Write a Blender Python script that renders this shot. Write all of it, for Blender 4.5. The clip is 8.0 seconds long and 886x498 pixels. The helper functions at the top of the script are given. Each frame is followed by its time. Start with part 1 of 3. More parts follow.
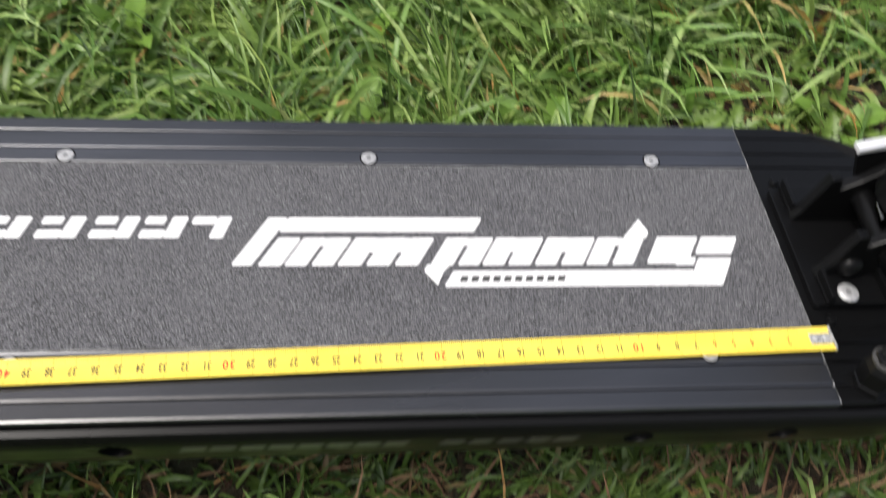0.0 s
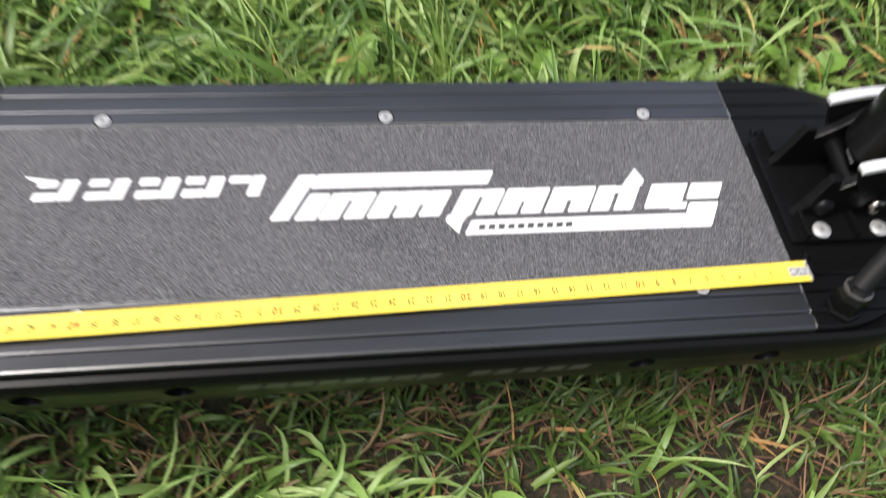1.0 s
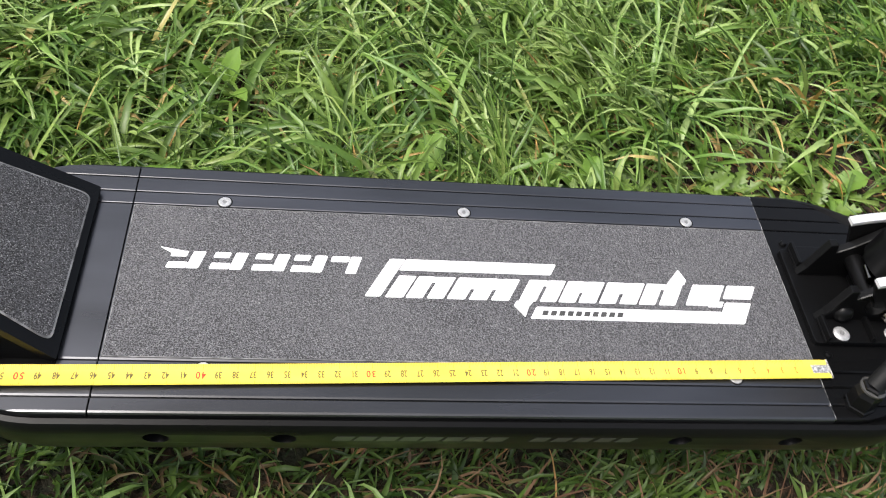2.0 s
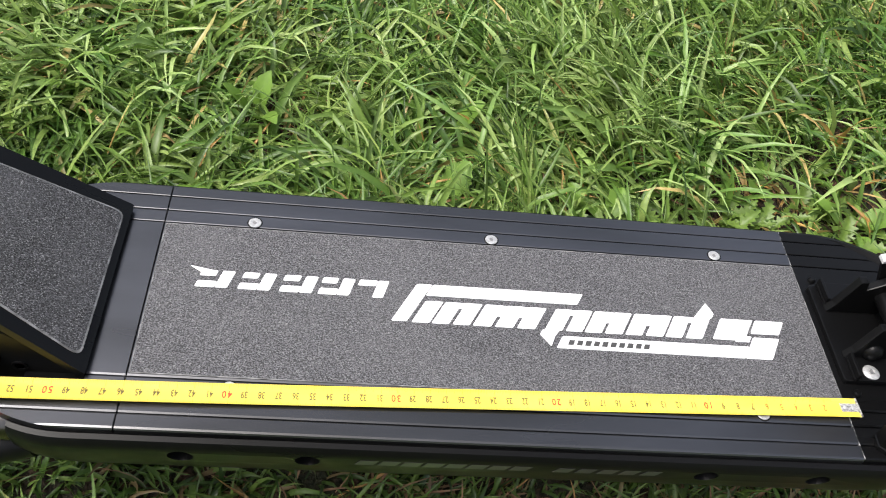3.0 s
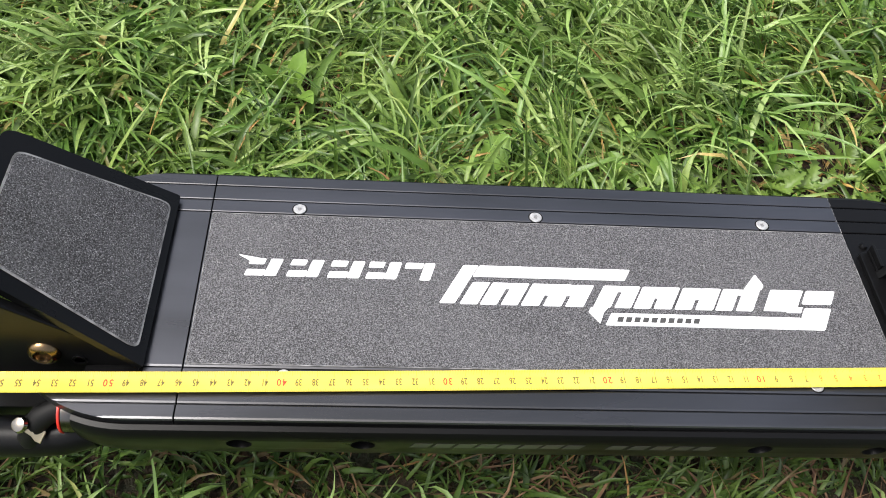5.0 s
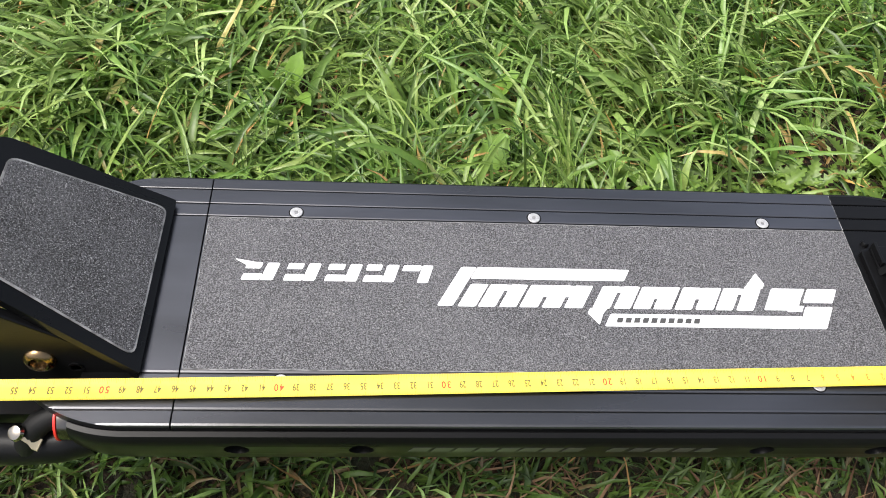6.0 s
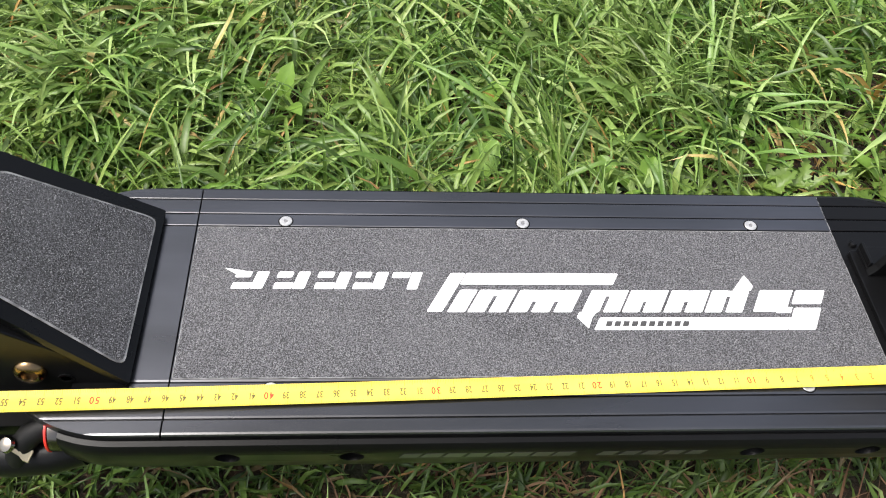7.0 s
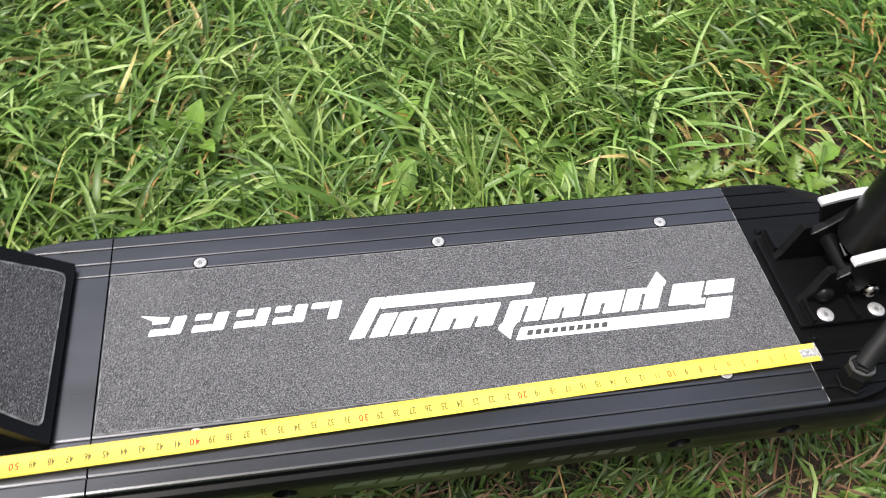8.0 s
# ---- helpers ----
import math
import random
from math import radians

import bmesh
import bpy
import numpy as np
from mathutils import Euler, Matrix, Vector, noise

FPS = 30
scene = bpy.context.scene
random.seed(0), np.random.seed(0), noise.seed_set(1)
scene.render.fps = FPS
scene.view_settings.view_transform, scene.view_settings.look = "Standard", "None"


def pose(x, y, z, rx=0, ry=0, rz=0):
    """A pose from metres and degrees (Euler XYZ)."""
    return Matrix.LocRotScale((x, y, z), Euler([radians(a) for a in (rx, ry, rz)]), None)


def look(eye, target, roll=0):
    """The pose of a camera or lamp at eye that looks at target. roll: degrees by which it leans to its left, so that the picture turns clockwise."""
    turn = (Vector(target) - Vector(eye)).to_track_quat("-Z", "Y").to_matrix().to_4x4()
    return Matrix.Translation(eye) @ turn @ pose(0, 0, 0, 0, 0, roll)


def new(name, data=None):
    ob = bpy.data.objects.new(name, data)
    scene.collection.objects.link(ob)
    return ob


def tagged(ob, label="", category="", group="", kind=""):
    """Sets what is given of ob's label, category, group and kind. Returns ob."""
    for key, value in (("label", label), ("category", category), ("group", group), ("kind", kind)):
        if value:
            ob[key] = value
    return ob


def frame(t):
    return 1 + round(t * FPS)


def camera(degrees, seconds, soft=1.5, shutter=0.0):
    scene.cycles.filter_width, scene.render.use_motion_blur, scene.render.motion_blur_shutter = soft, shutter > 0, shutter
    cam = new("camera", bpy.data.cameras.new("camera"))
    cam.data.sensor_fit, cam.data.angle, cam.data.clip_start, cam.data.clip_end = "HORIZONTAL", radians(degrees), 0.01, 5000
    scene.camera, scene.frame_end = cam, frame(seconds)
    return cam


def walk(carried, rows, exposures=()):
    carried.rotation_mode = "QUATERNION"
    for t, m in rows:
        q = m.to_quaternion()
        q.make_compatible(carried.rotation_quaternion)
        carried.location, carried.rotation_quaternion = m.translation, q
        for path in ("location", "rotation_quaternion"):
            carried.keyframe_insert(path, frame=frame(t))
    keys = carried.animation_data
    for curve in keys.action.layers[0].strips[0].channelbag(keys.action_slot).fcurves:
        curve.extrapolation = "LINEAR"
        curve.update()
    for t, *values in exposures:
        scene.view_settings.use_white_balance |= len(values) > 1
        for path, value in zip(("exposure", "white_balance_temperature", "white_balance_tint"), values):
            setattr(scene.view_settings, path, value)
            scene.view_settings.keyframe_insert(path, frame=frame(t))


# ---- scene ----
cam = camera(54.8, 8.0, soft=1.0, shutter=0.5)
PATH = [
    (0, (-0.013, -0.337, 0.519), (0.213, 0.886, -1.047), 8.1),
    (0.1, (-0.014, -0.337, 0.515), (0.229, 0.841, -1.083), 8.4),
    (0.2, (-0.014, -0.338, 0.518), (0.241, 0.781, -1.12), 8.8),
    (0.3, (-0.014, -0.341, 0.521), (0.265, 0.752, -1.13), 9.7),
    (0.5, (-0.015, -0.343, 0.524), (0.286, 0.738, -1.132), 10.6),
    (0.8, (-0.036, -0.351, 0.522), (0.277, 0.746, -1.121), 11.6),
    (1, (-0.052, -0.357, 0.552), (0.269, 0.752, -1.081), 11.1),
    (1.2, (-0.072, -0.379, 0.593), (0.259, 0.798, -0.99), 10.6),
    (1.5, (-0.09, -0.394, 0.61), (0.227, 0.828, -0.941), 10.9),
    (3, (-0.106, -0.398, 0.609), (0.136, 0.914, -0.88), 11.8),
    (3.5, (-0.115, -0.391, 0.609), (0.096, 0.923, -0.885), 10.2),
    (4, (-0.109, -0.395, 0.624), (0.084, 0.891, -0.895), 8.9),
    (4.5, (-0.116, -0.392, 0.619), (0.063, 0.859, -0.931), 8.4),
    (6, (-0.111, -0.384, 0.615), (0.052, 0.86, -0.943), 7.0),
    (6.5, (-0.109, -0.384, 0.615), (0.05, 0.863, -0.94), 6.6),
    (7, (-0.104, -0.387, 0.616), (0.059, 0.873, -0.928), 6.1),
    (7.2, (-0.101, -0.389, 0.612), (0.08, 0.885, -0.919), 6.4),
    (7.5, (-0.082, -0.39, 0.62), (0.144, 0.885, -0.904), 6.9),
    (8, (-0.084, -0.387, 0.624), (0.204, 0.884, -0.893), 4.6),
]
walk(cam, [(t, look(eye, target, roll)) for t, eye, target, roll in PATH], exposures=[(0, 0.14), (1, 0.36), (3, 0.47), (4.5, 0.49), (6, 0.62), (8, 0.62)])

# ---- light ----
SUN_EL, SUN_AZ = radians(60), radians(255)
world = bpy.data.worlds.new("sky")
scene.world = world
world.use_nodes = True
wn = world.node_tree.nodes
sky = wn.new("ShaderNodeTexSky")
sky.sky_type, sky.sun_disc = "NISHITA", False
sky.sun_elevation, sky.sun_rotation = SUN_EL, SUN_AZ
sky.air_density, sky.dust_density, sky.ozone_density = 1.0, 6.0, 1.0
wn["Background"].inputs["Strength"].default_value = 0.17
haze = wn.new("ShaderNodeHueSaturation")
haze.inputs["Saturation"].default_value = 0.62
world.node_tree.links.new(sky.outputs["Color"], haze.inputs["Color"])
world.node_tree.links.new(haze.outputs["Color"], wn["Background"].inputs["Color"])
sun_data = bpy.data.lights.new("sun", "SUN")
sun_data.energy, sun_data.angle, sun_data.color = 2.0, radians(26), (1.0, 0.98, 0.95)
sun_lamp = new("sun", sun_data)
toward = Vector((math.sin(SUN_AZ) * math.cos(SUN_EL), math.cos(SUN_AZ) * math.cos(SUN_EL), math.sin(SUN_EL)))
sun_lamp.matrix_basis = look(toward * 5, (0, 0, 0))


# ---- materials ----
class Mat:
    def __init__(self, name, color, rough=0.5, metal=0.0, **more):
        self.m = bpy.data.materials.new(name)
        self.m.use_nodes = True
        self.n, self.l = self.m.node_tree.nodes, self.m.node_tree.links
        self.b = self.n["Principled BSDF"]
        self.b.inputs["Base Color"].default_value = (*color, 1)
        self.b.inputs["Roughness"].default_value = rough
        self.b.inputs["Metallic"].default_value = metal
        for key, value in more.items():
            self.b.inputs[key.replace("_", " ")].default_value = value
        self.coord = None

    def node(self, kind, **values):
        nd = self.n.new(kind)
        for key, value in values.items():
            nd.inputs[key.replace("_", " ")].default_value = value
        return nd

    def noise(self, scale, detail=4.0, stretch=None):
        if self.coord is None:
            self.coord = self.n.new("ShaderNodeTexCoord").outputs["Object"]
        tex = self.node("ShaderNodeTexNoise", Scale=scale, Detail=detail)
        if stretch:
            mp = self.n.new("ShaderNodeMapping")
            mp.inputs["Scale"].default_value = stretch
            self.l.new(self.coord, mp.inputs["Vector"])
            self.l.new(mp.outputs["Vector"], tex.inputs["Vector"])
        else:
            self.l.new(self.coord, tex.inputs["Vector"])
        return tex.outputs["Fac"]

    def ramp(self, fac, *stops):
        rp = self.n.new("ShaderNodeValToRGB")
        el = rp.color_ramp.elements
        while len(el) < len(stops):
            el.new(0.5)
        for e, (at, col) in zip(el, stops):
            e.position, e.color = at, (*col, 1) if isinstance(col, tuple) else (col, col, col, 1)
        self.l.new(fac, rp.inputs["Fac"])
        return rp.outputs["Color"]

    def mix(self, fac, a, b, kind="MIX"):
        mx = self.n.new("ShaderNodeMix")
        mx.data_type, mx.blend_type = "RGBA", kind
        for key, v in ((0, fac), (6, a), (7, b)):
            if hasattr(v, "is_linked"):
                self.l.new(v, mx.inputs[key])
            elif key == 0:
                mx.inputs[0].default_value = v
            else:
                mx.inputs[key].default_value = (*v, 1)
        return mx.outputs[2]

    def put(self, socket, key):
        self.l.new(socket, self.b.inputs[key])
        return self

    def bump(self, fac, strength, distance):
        bp = self.node("ShaderNodeBump", Strength=strength, Distance=distance)
        self.l.new(fac, bp.inputs["Height"])
        self.l.new(bp.outputs["Normal"], self.b.inputs["Normal"])
        return self


def black_metal(name, base, rough, gloss, metal=0.0):
    mt = Mat(name, (base, base, base * 1.05), rough, metal, Specular_IOR_Level=gloss)
    big, fine = mt.noise(14, 5, (0.25, 1, 1)), mt.noise(900, 2, (0.08, 1, 1))
    mt.put(mt.ramp(big, (0.3, (base * 0.8,) * 3), (0.75, (base * 1.45, base * 1.47, base * 1.62))), "Base Color")
    mt.put(mt.ramp(big, (0.3, rough * 0.8), (0.7, rough * 1.25)), "Roughness")
    return mt.bump(fine, 0.12, 0.0002).m


RAIL = black_metal("anodised_black_rail", 0.118, 0.30, 0.5, 0.95)
BODY = black_metal("satin_black_casting", 0.0040, 0.34, 0.15)
PAINT = black_metal("powder_coated_black", 0.0035, 0.28, 0.18)
RUBBER = Mat("black_rubber", (0.004, 0.004, 0.004), 0.6, Specular_IOR_Level=0.25)
RUBBER = RUBBER.bump(RUBBER.noise(1200, 3), 0.3, 0.0003).m
SOCKET = Mat("dull_socket", (0.24, 0.24, 0.24), 0.5, 0.4).m


def grit(name, low, high, glint):
    mt = Mat(name, (low,) * 3, 0.75)
    grain, speck, wear, patch = mt.noise(1080, 3), mt.noise(1300, 1), mt.noise(22, 6), mt.noise(240, 3)
    col = mt.ramp(grain, (0.43, (low, low, low * 1.08)), (0.60, (high, high * 0.985, high * 1.07)))
    # sparkle of the grit, painted into the colour as light specks
    col = mt.mix(mt.ramp(speck, (0.60, 0.0), (0.70, 1.0)), col, (glint, glint, glint))
    col = mt.mix(mt.ramp(patch, (0.4, 0.0), (0.75, 0.3)), col, (low * 2, low * 2, low * 2))
    dusty = mt.mix(mt.ramp(wear, (0.4, 0.0), (0.85, 0.25)), col, (0.15, 0.15, 0.155))
    return mt.put(dusty, "Base Color").bump(grain, 0.9, 0.0006).m


GRIP = grit("grip_tape", 0.018, 0.132, 0.24)
GRIP_DARK = grit("coarse_grip_tape", 0.006, 0.10, 0.34)

WHITE = Mat("white_print", (0.8, 0.8, 0.8), 0.6)
WHITE = WHITE.put(WHITE.ramp(WHITE.noise(700, 4), (0.25, 0.66), (0.5, 0.84)), "Base Color").bump(WHITE.noise(1400, 2), 0.35, 0.0004).m
EDGE = Mat("worn_mat_edge", (0.3, 0.29, 0.28), 0.8)
EDGE = EDGE.put(EDGE.ramp(EDGE.noise(110, 3), (0.4, 0.10), (0.65, 0.30)), "Base Color").m
STEEL = Mat("zinc_steel", (0.8, 0.8, 0.8), 0.45, 0.45)
STEEL = STEEL.put(STEEL.ramp(STEEL.noise(500, 3), (0.3, 0.38), (0.7, 0.56)), "Base Color").m
WORN = Mat("worn_grey_steel", (0.4, 0.4, 0.41), 0.5, 0.3)
WORN = WORN.put(WORN.ramp(WORN.noise(800, 3), (0.35, 0.16), (0.65, 0.6)), "Base Color").m
CHROME = Mat("bright_chrome", (0.27, 0.25, 0.22), 0.14, 1.0).m
BARE = Mat("bare_aluminium", (0.42, 0.41, 0.40), 0.5, 0.4)
BARE = BARE.put(BARE.ramp(BARE.noise(260, 3), (0.42, 0.03), (0.62, 0.5)), "Base Color").m
SILVER = Mat("bright_aluminium", (0.85, 0.85, 0.86), 0.42, 0.6)
SILVER = SILVER.bump(SILVER.noise(600, 2), 0.1, 0.0002).m
BRASS = Mat("yellowed_steel", (0.62, 0.52, 0.33), 0.32, 0.85).m
BRONZED = Mat("bronzed_steel", (0.22, 0.15, 0.08), 0.25, 1.0).m
SMOKED = Mat("smoked_chrome", (0.16, 0.145, 0.13), 0.2, 1.0).m
RED = Mat("red_plastic", (0.6, 0.03, 0.02), 0.4).m
GHOST = Mat("smoke_grey_print", (0.055, 0.054, 0.052), 0.32).m
TAPE = Mat("yellow_tape_enamel", (0.9, 0.68, 0.02), 0.35)
TAPE = TAPE.put(TAPE.ramp(TAPE.noise(60, 6, (0.3, 1, 1)), (0.3, (0.82, 0.60, 0.06)), (0.7, (0.92, 0.72, 0.11))), "Base Color").m
INK = Mat("tape_black_ink", (0.15, 0.115, 0.03), 0.5).m
INK_RED = Mat("tape_red_ink", (0.62, 0.06, 0.02), 0.5).m
INK_PALE = Mat("tape_pale_ink", (0.5, 0.37, 0.03), 0.5).m
INK_FADED = Mat("tape_worn_ink", (0.46, 0.20, 0.03), 0.5).m


def leafy(name, stops, dry, dry_share, rough=0.42, through_light=0.35):
    """Leaf blades: tint by blade, pale dry ones among them, light shining through."""
    mt = Mat(name, stops[0], rough)
    geo = mt.n.new("ShaderNodeNewGeometry")
    rnd = geo.outputs["Random Per Island"]
    tint = mt.ramp(rnd, *[(i / (len(stops) - 1), c) for i, c in enumerate(stops)])
    wn2 = mt.n.new("ShaderNodeTexWhiteNoise")
    wn2.noise_dimensions = "1D"
    mt.l.new(rnd, wn2.inputs["W"])
    tint = mt.mix(mt.ramp(wn2.outputs["Value"], (1 - dry_share - 0.01, 0.0), (1 - dry_share, 1.0)), tint, dry)
    patch = mt.noise(9, 3)
    tint = mt.mix(mt.ramp(patch, (0.35, 0.0), (0.7, 0.28)), tint, (stops[-1][0] * 1.15, stops[-1][1] * 1.02, stops[-1][2]))
    grain = mt.noise(260, 3)
    tint = mt.mix(mt.ramp(grain, (0.3, 0.0), (0.8, 0.3)), tint, (stops[0][0] * 0.7, stops[0][1] * 0.75, stops[0][2]))
    mt.put(tint, "Base Color")
    tr = mt.n.new("ShaderNodeBsdfTranslucent")
    mt.l.new(tint, tr.inputs["Color"])
    ms = mt.n.new("ShaderNodeMixShader")
    ms.inputs[0].default_value = through_light
    mt.l.new(mt.b.outputs[0], ms.inputs[1])
    mt.l.new(tr.outputs[0], ms.inputs[2])
    mt.l.new(ms.outputs[0], mt.n["Material Output"].inputs["Surface"])
    return mt.m


GRASS = leafy("grass_blade", [(0.016, 0.052, 0.008), (0.076, 0.180, 0.024), (0.170, 0.305, 0.048), (0.32, 0.43, 0.12)], (0.48, 0.34, 0.13), 0.010, 0.40, 0.28)
GRASS_PALE = leafy("pale_grass_blade", [(0.13, 0.25, 0.050), (0.25, 0.40, 0.095), (0.40, 0.51, 0.19)], (0.55, 0.38, 0.14), 0.02, 0.40, 0.22)
# darker greens than GRASS, for the short blades in front of the deck
GRASS_DARK = leafy("dark_grass_blade", [(0.016, 0.042, 0.007), (0.066, 0.138, 0.019), (0.165, 0.25, 0.050)], (0.25, 0.16, 0.08), 0.06, 0.40, 0.2)
WITHER = leafy("withered_grass_blade", [(0.40, 0.20, 0.05), (0.52, 0.33, 0.09), (0.50, 0.38, 0.17)], (0.30, 0.16, 0.06), 0.2, 0.5, 0.2)
STRAW = leafy("dead_grass", [(0.085, 0.038, 0.020), (0.19, 0.098, 0.05), (0.33, 0.21, 0.11)], (0.5, 0.28, 0.09), 0.1, 0.7, 0.15)
OVAL_LEAF = leafy("oval_weed_leaf", [(0.13, 0.24, 0.035), (0.17, 0.30, 0.045), (0.22, 0.36, 0.06)], (0.3, 0.3, 0.06), 0.0, 0.42, 0.25)
WEED = leafy("weed_leaf", [(0.085, 0.155, 0.026), (0.145, 0.235, 0.038), (0.20, 0.30, 0.052)], (0.3, 0.3, 0.06), 0.0, 0.42, 0.25)

SOIL = Mat("soil_and_turf", (0.07, 0.045, 0.03), 0.95)
crumbs, lumps, broad = SOIL.noise(160, 8), SOIL.noise(25, 5), SOIL.noise(1.3, 6)
soil_col = SOIL.ramp(crumbs, (0.3, (0.006, 0.003, 0.002)), (0.5, (0.030, 0.015, 0.010)), (0.7, (0.115, 0.052, 0.030)))
soil_col = SOIL.mix(SOIL.ramp(lumps, (0.42, 0.0), (0.7, 0.6)), soil_col, (0.014, 0.022, 0.007))
soil_col = SOIL.mix(SOIL.ramp(broad, (0.4, 0.0), (0.75, 0.5)), soil_col, (0.03, 0.04, 0.014))
reach = SOIL.n.new("ShaderNodeVectorMath")
reach.operation = "LENGTH"
SOIL.l.new(SOIL.coord, reach.inputs[0])
turf = SOIL.ramp(SOIL.noise(45, 8), (0.3, (0.012, 0.03, 0.006)), (0.5, (0.045, 0.09, 0.016)), (0.7, (0.11, 0.18, 0.04)))
span = SOIL.n.new("ShaderNodeMapRange")
span.inputs["From Min"].default_value, span.inputs["From Max"].default_value = 0.7, 1.5
SOIL.l.new(reach.outputs["Value"], span.inputs["Value"])
soil_col = SOIL.mix(span.outputs["Result"], soil_col, turf)
SOIL.put(soil_col, "Base Color").bump(crumbs, 0.8, 0.01)
SOIL = SOIL.m


# ---- mesh helpers ----
def part(name, bm, material, parent=None, label="", smooth=False, bevel=0.0):
    if bevel:
        sharp = [e for e in bm.edges if len(e.link_faces) == 2 and e.calc_face_angle(0) > 0.6]
        bmesh.ops.bevel(bm, geom=sharp, offset=bevel, segments=2, affect="EDGES", profile=0.6)
    bmesh.ops.recalc_face_normals(bm, faces=bm.faces)
    me = bpy.data.meshes.new(name)
    bm.to_mesh(me)
    bm.free()
    me.materials.append(material)
    if smooth:
        me.shade_smooth()
        me.set_sharp_from_angle(angle=radians(38))
    ob = new(name, me)
    ob.parent = parent
    if label:
        ob["label"] = label
    return ob


def loft(rings, closed=True):
    """A skin over equal rings of points, with both ends closed."""
    bm = bmesh.new()
    rows = [[bm.verts.new(p) for p in ring] for ring in rings]
    n = len(rings[0])
    for a, b in zip(rows, rows[1:]):
        for i in range(n):
            j = (i + 1) % n
            bm.faces.new((a[i], a[j], b[j], b[i]))
    bm.faces.new(rows[0][::-1])
    bm.faces.new(rows[-1])
    bmesh.ops.remove_doubles(bm, verts=bm.verts, dist=1e-5)
    bmesh.ops.dissolve_degenerate(bm, edges=bm.edges, dist=1e-5)
    return bm


def prism(points, z0, z1):
    """An upright slab over a flat outline."""
    return loft([[(x, y, z0) for x, y in points], [(x, y, z1) for x, y in points]])


def box(x0, x1, y0, y1, z0, z1):
    return prism([(x0, y0), (x1, y0), (x1, y1), (x0, y1)], z0, z1)


def rod(a, b, r, n=20, r2=None):
    """A round bar from a to b."""
    a, b = Vector(a), Vector(b)
    q = (b - a).to_track_quat("Z", "Y")
    ring = [Vector((math.cos(t), math.sin(t), 0)) for t in (2 * math.pi * i / n for i in range(n))]
    return loft([[a + q @ (v * r) for v in ring], [b + q @ (v * (r if r2 is None else r2)) for v in ring]])


def turned(centre, axis, outline, n=28):
    """A turned body: outline of (radius, height) along the axis, closed at both ends."""
    c, q = Vector(centre), Vector(axis).to_track_quat("Z", "Y")
    return loft([[c + q @ Vector((r * math.cos(2 * math.pi * i / n), r * math.sin(2 * math.pi * i / n), h)) for i in range(n)] for r, h in outline])


def rounded(points, r, steps=4):
    """An outline with its corners rounded."""
    out, n = [], len(points)
    for i, p in enumerate(points):
        p, a, b = Vector(p), Vector(points[i - 1]), Vector(points[(i + 1) % n])
        u, v = (a - p).normalized() * min(r, (a - p).length * 0.45), (b - p).normalized() * min(r, (b - p).length * 0.45)
        for k in range(steps + 1):
            t = k / steps
            out.append(tuple(p + u * (1 - t) ** 2 + v * t ** 2))
    return out


def sweep(points, r, n=12):
    """A bent round cable."""
    rings, pts = [], [Vector(p) for p in points]
    for i, p in enumerate(pts):
        d = (pts[min(i + 1, len(pts) - 1)] - pts[max(i - 1, 0)]).normalized()
        side = d.cross(Vector((0, 1, 0.2))).normalized()
        up = d.cross(side)
        rings.append([p + r * (math.cos(2 * math.pi * k / n) * side + math.sin(2 * math.pi * k / n) * up) for k in range(n)])
    return loft(rings)


# ---- ground ----
def ripple(x, y):
    return (0.006 * np.sin(9 * x + 4 * y + 1) + 0.005 * np.sin(17 * y - 7 * x) + 0.003 * np.sin(31 * x + 23 * y)) * np.exp(-(x * x + y * y) / 9)


def build_ground():
    radii = [0.0] + [0.05 * 1.0 * k for k in range(1, 40)] + [2.0 * 1.35 ** k for k in range(1, 20)]
    verts, faces, n = [(0, 0, float(ripple(0.0, 0.0)))], [], 72
    for r in radii[1:]:
        for i in range(n):
            x, y = r * math.cos(2 * math.pi * i / n), r * math.sin(2 * math.pi * i / n)
            verts.append((x, y, float(ripple(x, y))))
    for i in range(n):
        faces.append((0, 1 + i, 1 + (i + 1) % n))
    for k in range(len(radii) - 2):
        a, b = 1 + k * n, 1 + (k + 1) * n
        for i in range(n):
            j = (i + 1) % n
            faces.append((a + i, b + i, b + j, a + j))
    me = bpy.data.meshes.new("ground")
    me.from_pydata(verts, [], faces)
    me.materials.append(SOIL)
    me.shade_smooth()
    tagged(new("ground", me), "brown soil with thatch under a meadow lawn", "ground", kind="structure")


build_ground()

# ---- the scooter ----
YC, TOP = -0.0645, 0.170
scooter = tagged(new("electric_scooter"), "black electric scooter with grey grip deck standing on grass", "scooter")
GROOVES = (0.0605, 0.0715, 0.0845)


def half_profile(lip):
    """Deck top from the middle outwards: distance and height, with grooves and their inner lip."""
    pts = [(0.0, TOP)]
    for g in GROOVES:
        pts += [(g - lip, TOP), (g - 0.0005, TOP - 0.35 * lip), (g - 0.0004, TOP - 0.0018), (g + 0.0004, TOP - 0.0018), (g + 0.0005, TOP - 0.0003), (g + 0.0010, TOP)]
    return pts + [(0.0930, TOP), (0.0942, TOP - 0.0004), (0.0948, TOP - 0.0014), (0.0948, TOP - 0.0045)]


def deck_ring(side, wide=1.0, inner=0.0):
    return [(min(max(d, inner), wide), z) for d, z in half_profile(0.0016 if side < 0 else 0.0008)]


